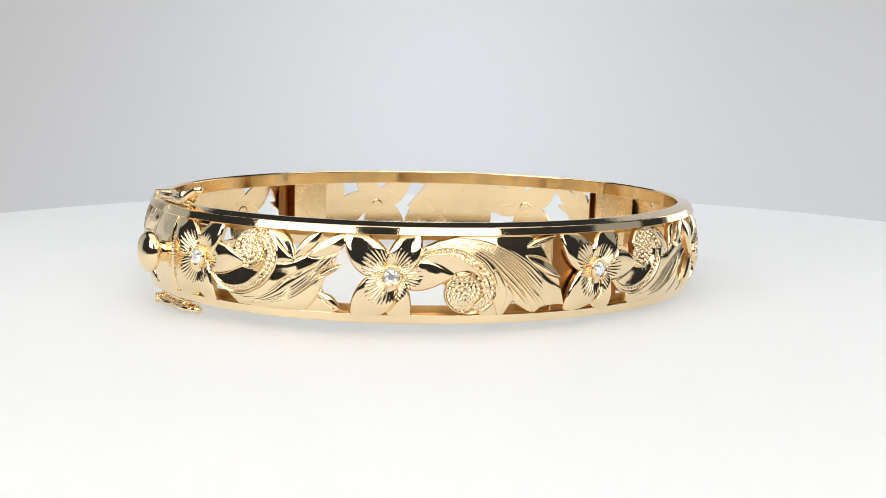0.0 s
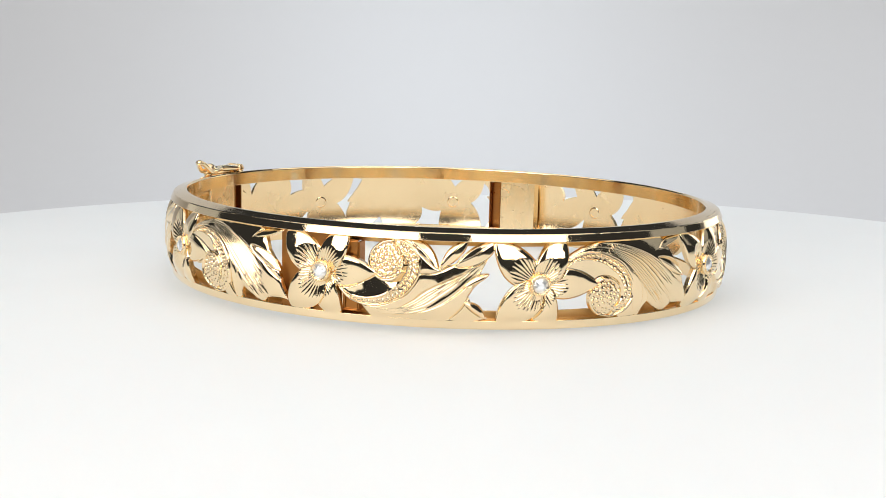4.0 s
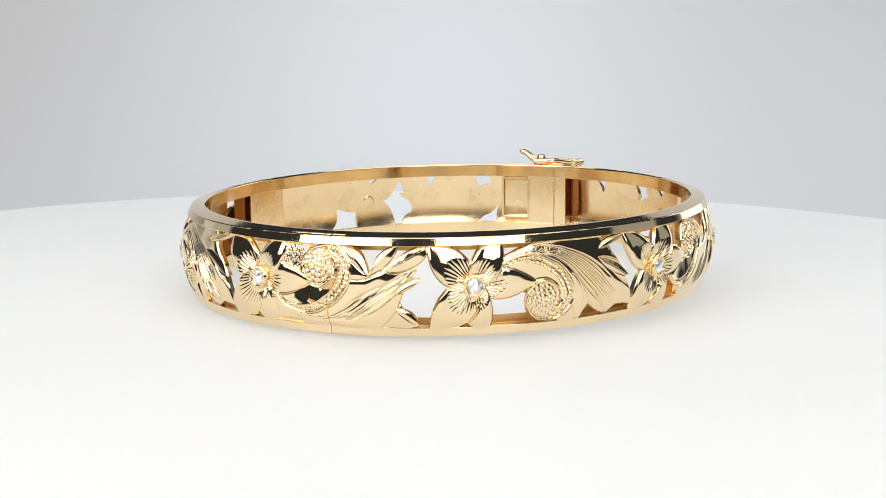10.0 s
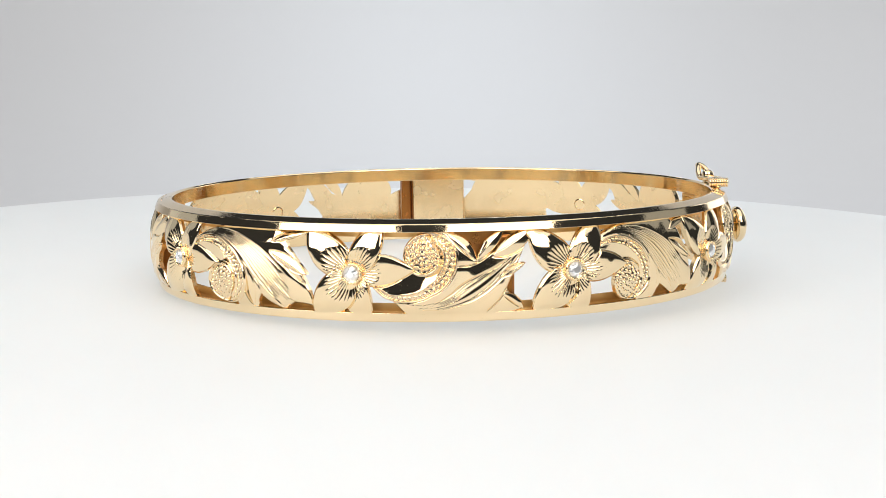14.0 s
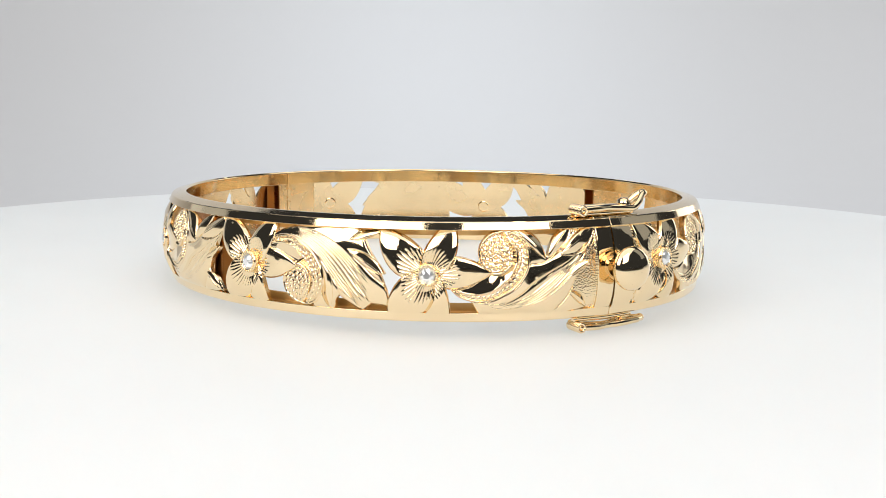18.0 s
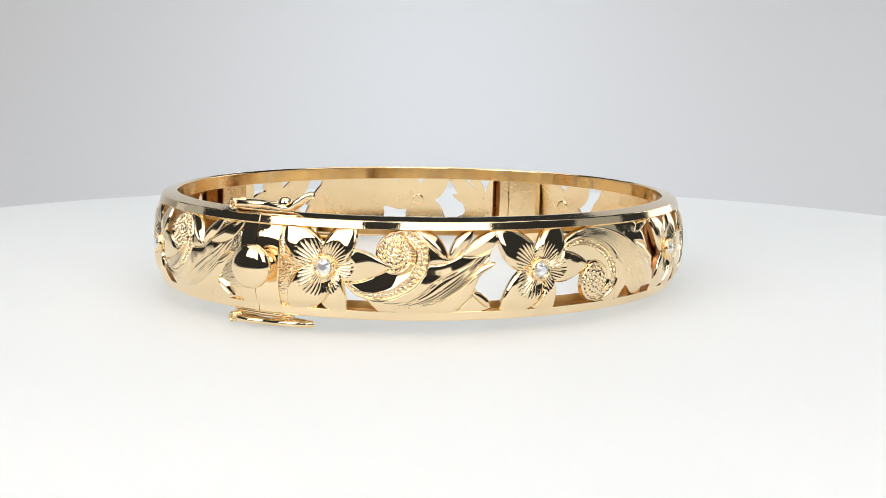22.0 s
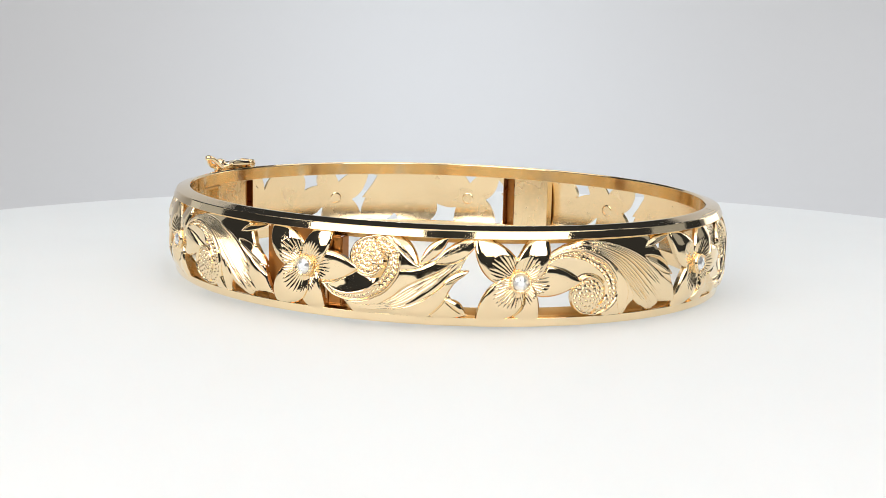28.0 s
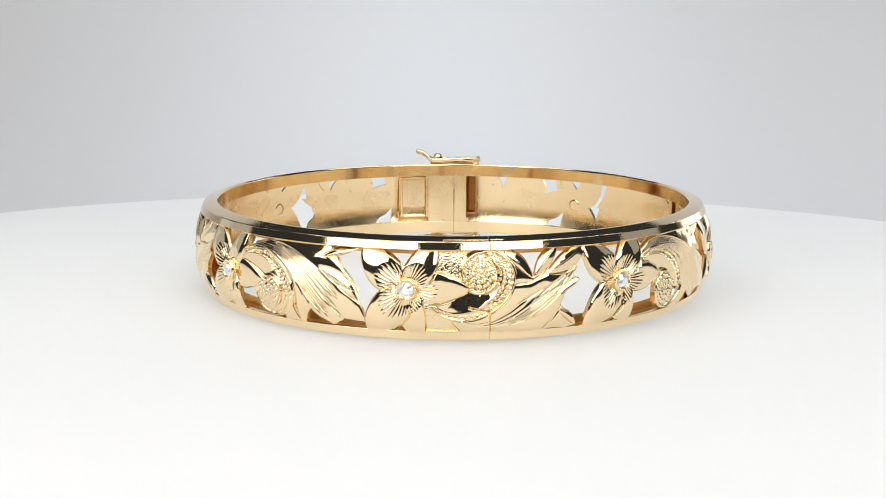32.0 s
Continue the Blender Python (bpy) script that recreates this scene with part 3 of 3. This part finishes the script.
# ---- the clasp ----
def tube(points, radius, sides=10):
    """A round wire along points (m)."""
    pts = [Vector(p) for p in points]
    rings = []
    up = Vector((0, 0, 1))
    for i, p in enumerate(pts):
        d = (pts[min(i + 1, len(pts) - 1)] - pts[max(i - 1, 0)]).normalized()
        a = d.cross(up if abs(d.dot(up)) < 0.9 else Vector((1, 0, 0))).normalized()
        b = d.cross(a)
        rings.append([p + radius * (math.cos(t) * a + math.sin(t) * b) for t in (2 * math.pi * j / sides for j in range(sides))])
    return sweep(rings)


def push_button():
    bm = lathe(scaled([(0, -1.4), (1.0, -1.4), (1.0, 0.75), (1.05, 0.95), (1.6, 1.0), (1.9, 1.15), (2.03, 1.45), (1.98, 1.75), (1.72, 2.08), (1.25, 2.3), (0.6, 2.43), (0, 2.46)]), 48)
    ob = part("push_button", bm, GOLD, bangle, "round domed polished gold push button")
    ob.matrix_basis = surface(SEAM + 0.68, -0.12)
    return ob


def catch(side):
    """A figure-eight safety catch: hinge barrel, wire loop, bent tip; the ball that it snaps over is fixed to the rim."""
    z0 = (TOP + 1.06) if side > 0 else (LOW - 1.34)
    at = lambda s, h, z: tuple(bend(SEAM + s, z0 + side * z, h))
    lift = 1.25 if side > 0 else 0.05
    barrel_pts = [at(-3.2, h, 0.42) for h in np.linspace(-2.35, -0.55, 12)]
    v, f = tube(barrel_pts, 0.2 * MM, 14)
    barrel = link("safety_catch", v, f, GOLD, bangle, "figure-eight gold wire safety catch")
    path = []
    for t in np.linspace(0, 1, 60):
        s = -3.2 + 8.3 * t
        pinch = 0.62 - 0.34 * math.exp(-((t - 0.42) / 0.13) ** 2) - 0.42 * step(t, 0.82, 1.0)
        rise = 0.45 + 0.10 * math.sin(t * 5) + lift * step(t, 0.72, 1.0)
        path.append((s, pinch, rise))
    for sign in (1, -1):
        pts = [at(s, -1.45 + sign * w, r) for s, w, r in path]
        v, f = tube(pts, 0.31 * MM, 12)
        link("wire", v, f, GOLD, barrel)
    s, w, r = path[-1]
    bm = bmesh.new()
    bmesh.ops.create_uvsphere(bm, u_segments=16, v_segments=10, radius=0.42 * MM)
    tip = part("tip", bm, GOLD, barrel)
    tip.matrix_basis = Matrix.Translation(at(s, -1.45, r)) @ Matrix.Diagonal((1, 1.1, 0.9, 1))
    for h in np.linspace(-2.35, -0.55, 8):
        ring = [Vector(at(-3.2 + 0.38 * math.cos(a) , h, 0.42 + 0.38 * math.sin(a))) for a in np.linspace(0, 2 * math.pi, 22)]
        v, f = tube(ring, 0.145 * MM, 10)
        link("coil", v, f, GOLD, barrel)
    bm = lathe(scaled([(0, -0.5), (0.3, -0.5), (0.3, 0.1), (0.5, 0.3), (0.72, 0.7), (0.6, 1.1), (0.3, 1.32), (0, 1.36)]), 24)
    ball = part("catch_ball", bm, GOLD, bangle, "gold ball that the safety catch snaps over")
    ball.matrix_basis = Matrix.Translation(at(2.35, -1.45, 0.0)) @ (Matrix.Identity(4) if side > 0 else pose(0, 0, 0, 180) @ Matrix.Diagonal((1, 1, 0.62, 1)))
    # plinth under the barrel
    pts = [at(s, -1.45, 0.08 if side > 0 else -0.22) for s in np.linspace(-3.6, 3.4, 14)]
    v, f = tube(pts, 0.3 * MM, 8)
    link("base_strip", v, f, GOLD, barrel)


def curved_box(name, s0, s1, z0, z1, h0, h1, parent, label="", mat=None):
    stations = []
    for s in np.linspace(s0, s1, max(3, int((s1 - s0) / 0.6))):
        stations.append([bend(s, z, h) for z, h in ((z0, h0), (z0, h1), (z1, h1), (z1, h0))])
    v, f = sweep(stations)
    ob = link(name, v, f, mat or INNER_GOLD, parent, label, smooth=False)
    mod = ob.modifiers.new("soft_edges", "BEVEL")
    mod.width, mod.segments = 0.0001, 2
    return ob


push_button()
catch(1)
catch(-1)
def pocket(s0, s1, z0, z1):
    """A deep recess between thin walls; its shade is put into their dark brown colour."""
    floor = curved_box("recess", s0, s1, z0, z1, -1.25, -1.05, bangle, "deep oxidised recess inside the band", SHADE_GOLD)
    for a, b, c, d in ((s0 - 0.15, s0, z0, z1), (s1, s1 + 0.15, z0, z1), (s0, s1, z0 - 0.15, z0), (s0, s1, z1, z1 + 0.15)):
        curved_box("recess_wall", a, b, c, d, -2.46, -1.05, floor, "", SHADE_GOLD)


# inside of the clasp: plates that close the hollow, and the box that takes the tongue
curved_box("end_plate", SEAM - 1.85, SEAM - 0.02, -4.5, 4.5, -2.44, -0.95, bangle, "plain gold end plate inside the clasp")
curved_box("end_plate", SEAM + 0.02, SEAM + 3.9, -4.5, 4.5, -2.44, -0.95, bangle, "plain gold end plate inside the clasp")
pocket(SEAM - 3.1, SEAM - 2.0, -1.9, 3.0)
box = curved_box("tongue_box", SEAM + 3.9, SEAM + 4.2, -2.6, 2.9, -2.4, -1.0, bangle, "open gold box that takes the tongue")
curved_box("box_wall", SEAM + 7.7, SEAM + 8.0, -2.6, 2.9, -2.2, -1.0, box)
curved_box("box_wall", SEAM + 4.2, SEAM + 7.7, 2.6, 2.9, -2.2, -1.0, box, "", FILED_SHADE_GOLD)
curved_box("box_wall", SEAM + 4.2, SEAM + 7.7, -2.6, -2.3, -2.2, -1.0, box)
curved_box("box_floor", SEAM + 4.2, SEAM + 7.7, -1.2, 2.6, -1.6, -1.4, box)
# inside of the hinge, and two blocks that brace the hollow, each beside a recess
curved_box("hinge_plate", HINGE - 4.4, HINGE - 0.02, -4.5, 4.5, -2.44, -1.2, bangle, "plain gold plate behind the hinge")
curved_box("hinge_plate", HINGE + 0.02, HINGE + 1.4, -4.5, 4.5, -2.44, -1.2, bangle, "plain gold plate behind the hinge")
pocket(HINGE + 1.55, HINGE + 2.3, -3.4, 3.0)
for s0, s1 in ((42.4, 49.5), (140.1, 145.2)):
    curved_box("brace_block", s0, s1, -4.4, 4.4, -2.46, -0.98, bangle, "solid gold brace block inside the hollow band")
    curved_box("block_back", s0 + 0.1, s1 - 0.1, -4.2, 4.2, -0.97, -0.88, bangle, "oxidised back of the brace block", SHADE_GOLD)
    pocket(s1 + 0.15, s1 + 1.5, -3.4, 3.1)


# ---- what moves: the table turns and carries the bangle round ----
TURN = [
    (0, 0.03), (0.5, -6.99), (1, -14.94), (1.5, -22.48), (2, -30.01), (2.5, -37.16), (3, -45.07), (3.5, -52.34), (5.5, -83.47), (6, -91.73), (6.5,
    -98.89), (7, -106.73), (7.5, -113.83), (8, -121.76), (8.5, -129.06), (9, -136.63), (9.5, -143.85), (10, -151.89), (10.5, -159.38), (11, -167.42),
    (11.5, -174.38), (12, -182.25), (12.5, -189.56), (13, -197.30), (13.5, -204.50), (15.5, -234.11), (16, -242.03), (16.5, -249.16), (17, -256.86),
    (17.5, -264.27), (18, -271.63), (18.5, -278.74), (19, -286.54), (19.5, -293.94), (20, -301.92), (20.5, -309.36), (21, -317.06), (21.5, -324.33), (22,
    -332.43), (22.5, -339.54), (23, -347.44), (23.5, -355.31), (24, -363.01), (24.5, -370.18), (25, -378.20), (25.5, -385.46), (27.5, -415.65), (28,
    -423.54), (28.5, -431.12), (29, -438.93), (29.5, -446.31), (30, -454.45), (30.5, -461.71), (31, -469.73), (31.5, -477.13), (32, -485.08)
]
LEAN = Matrix.Rotation(math.atan(0.0217), 4, "Y") @ Matrix.Rotation(math.atan(-0.0062), 4, "X")
REST = Matrix.Translation((-0.0087 * FAR, 0.0075 * FAR, EYE - 0.1436 * FAR)) @ LEAN @ pose(0, 0, 0, 0, 0, -143.95)


def motions():
    walk(turntable, [(t, pose(0, 0, 0, 0, 0, a - 0.33)) for t, a in TURN])
    walk(bangle, [(t, pose(0, 0, 0, 0, 0, a - 0.33) @ REST) for t, a in TURN])


motions()
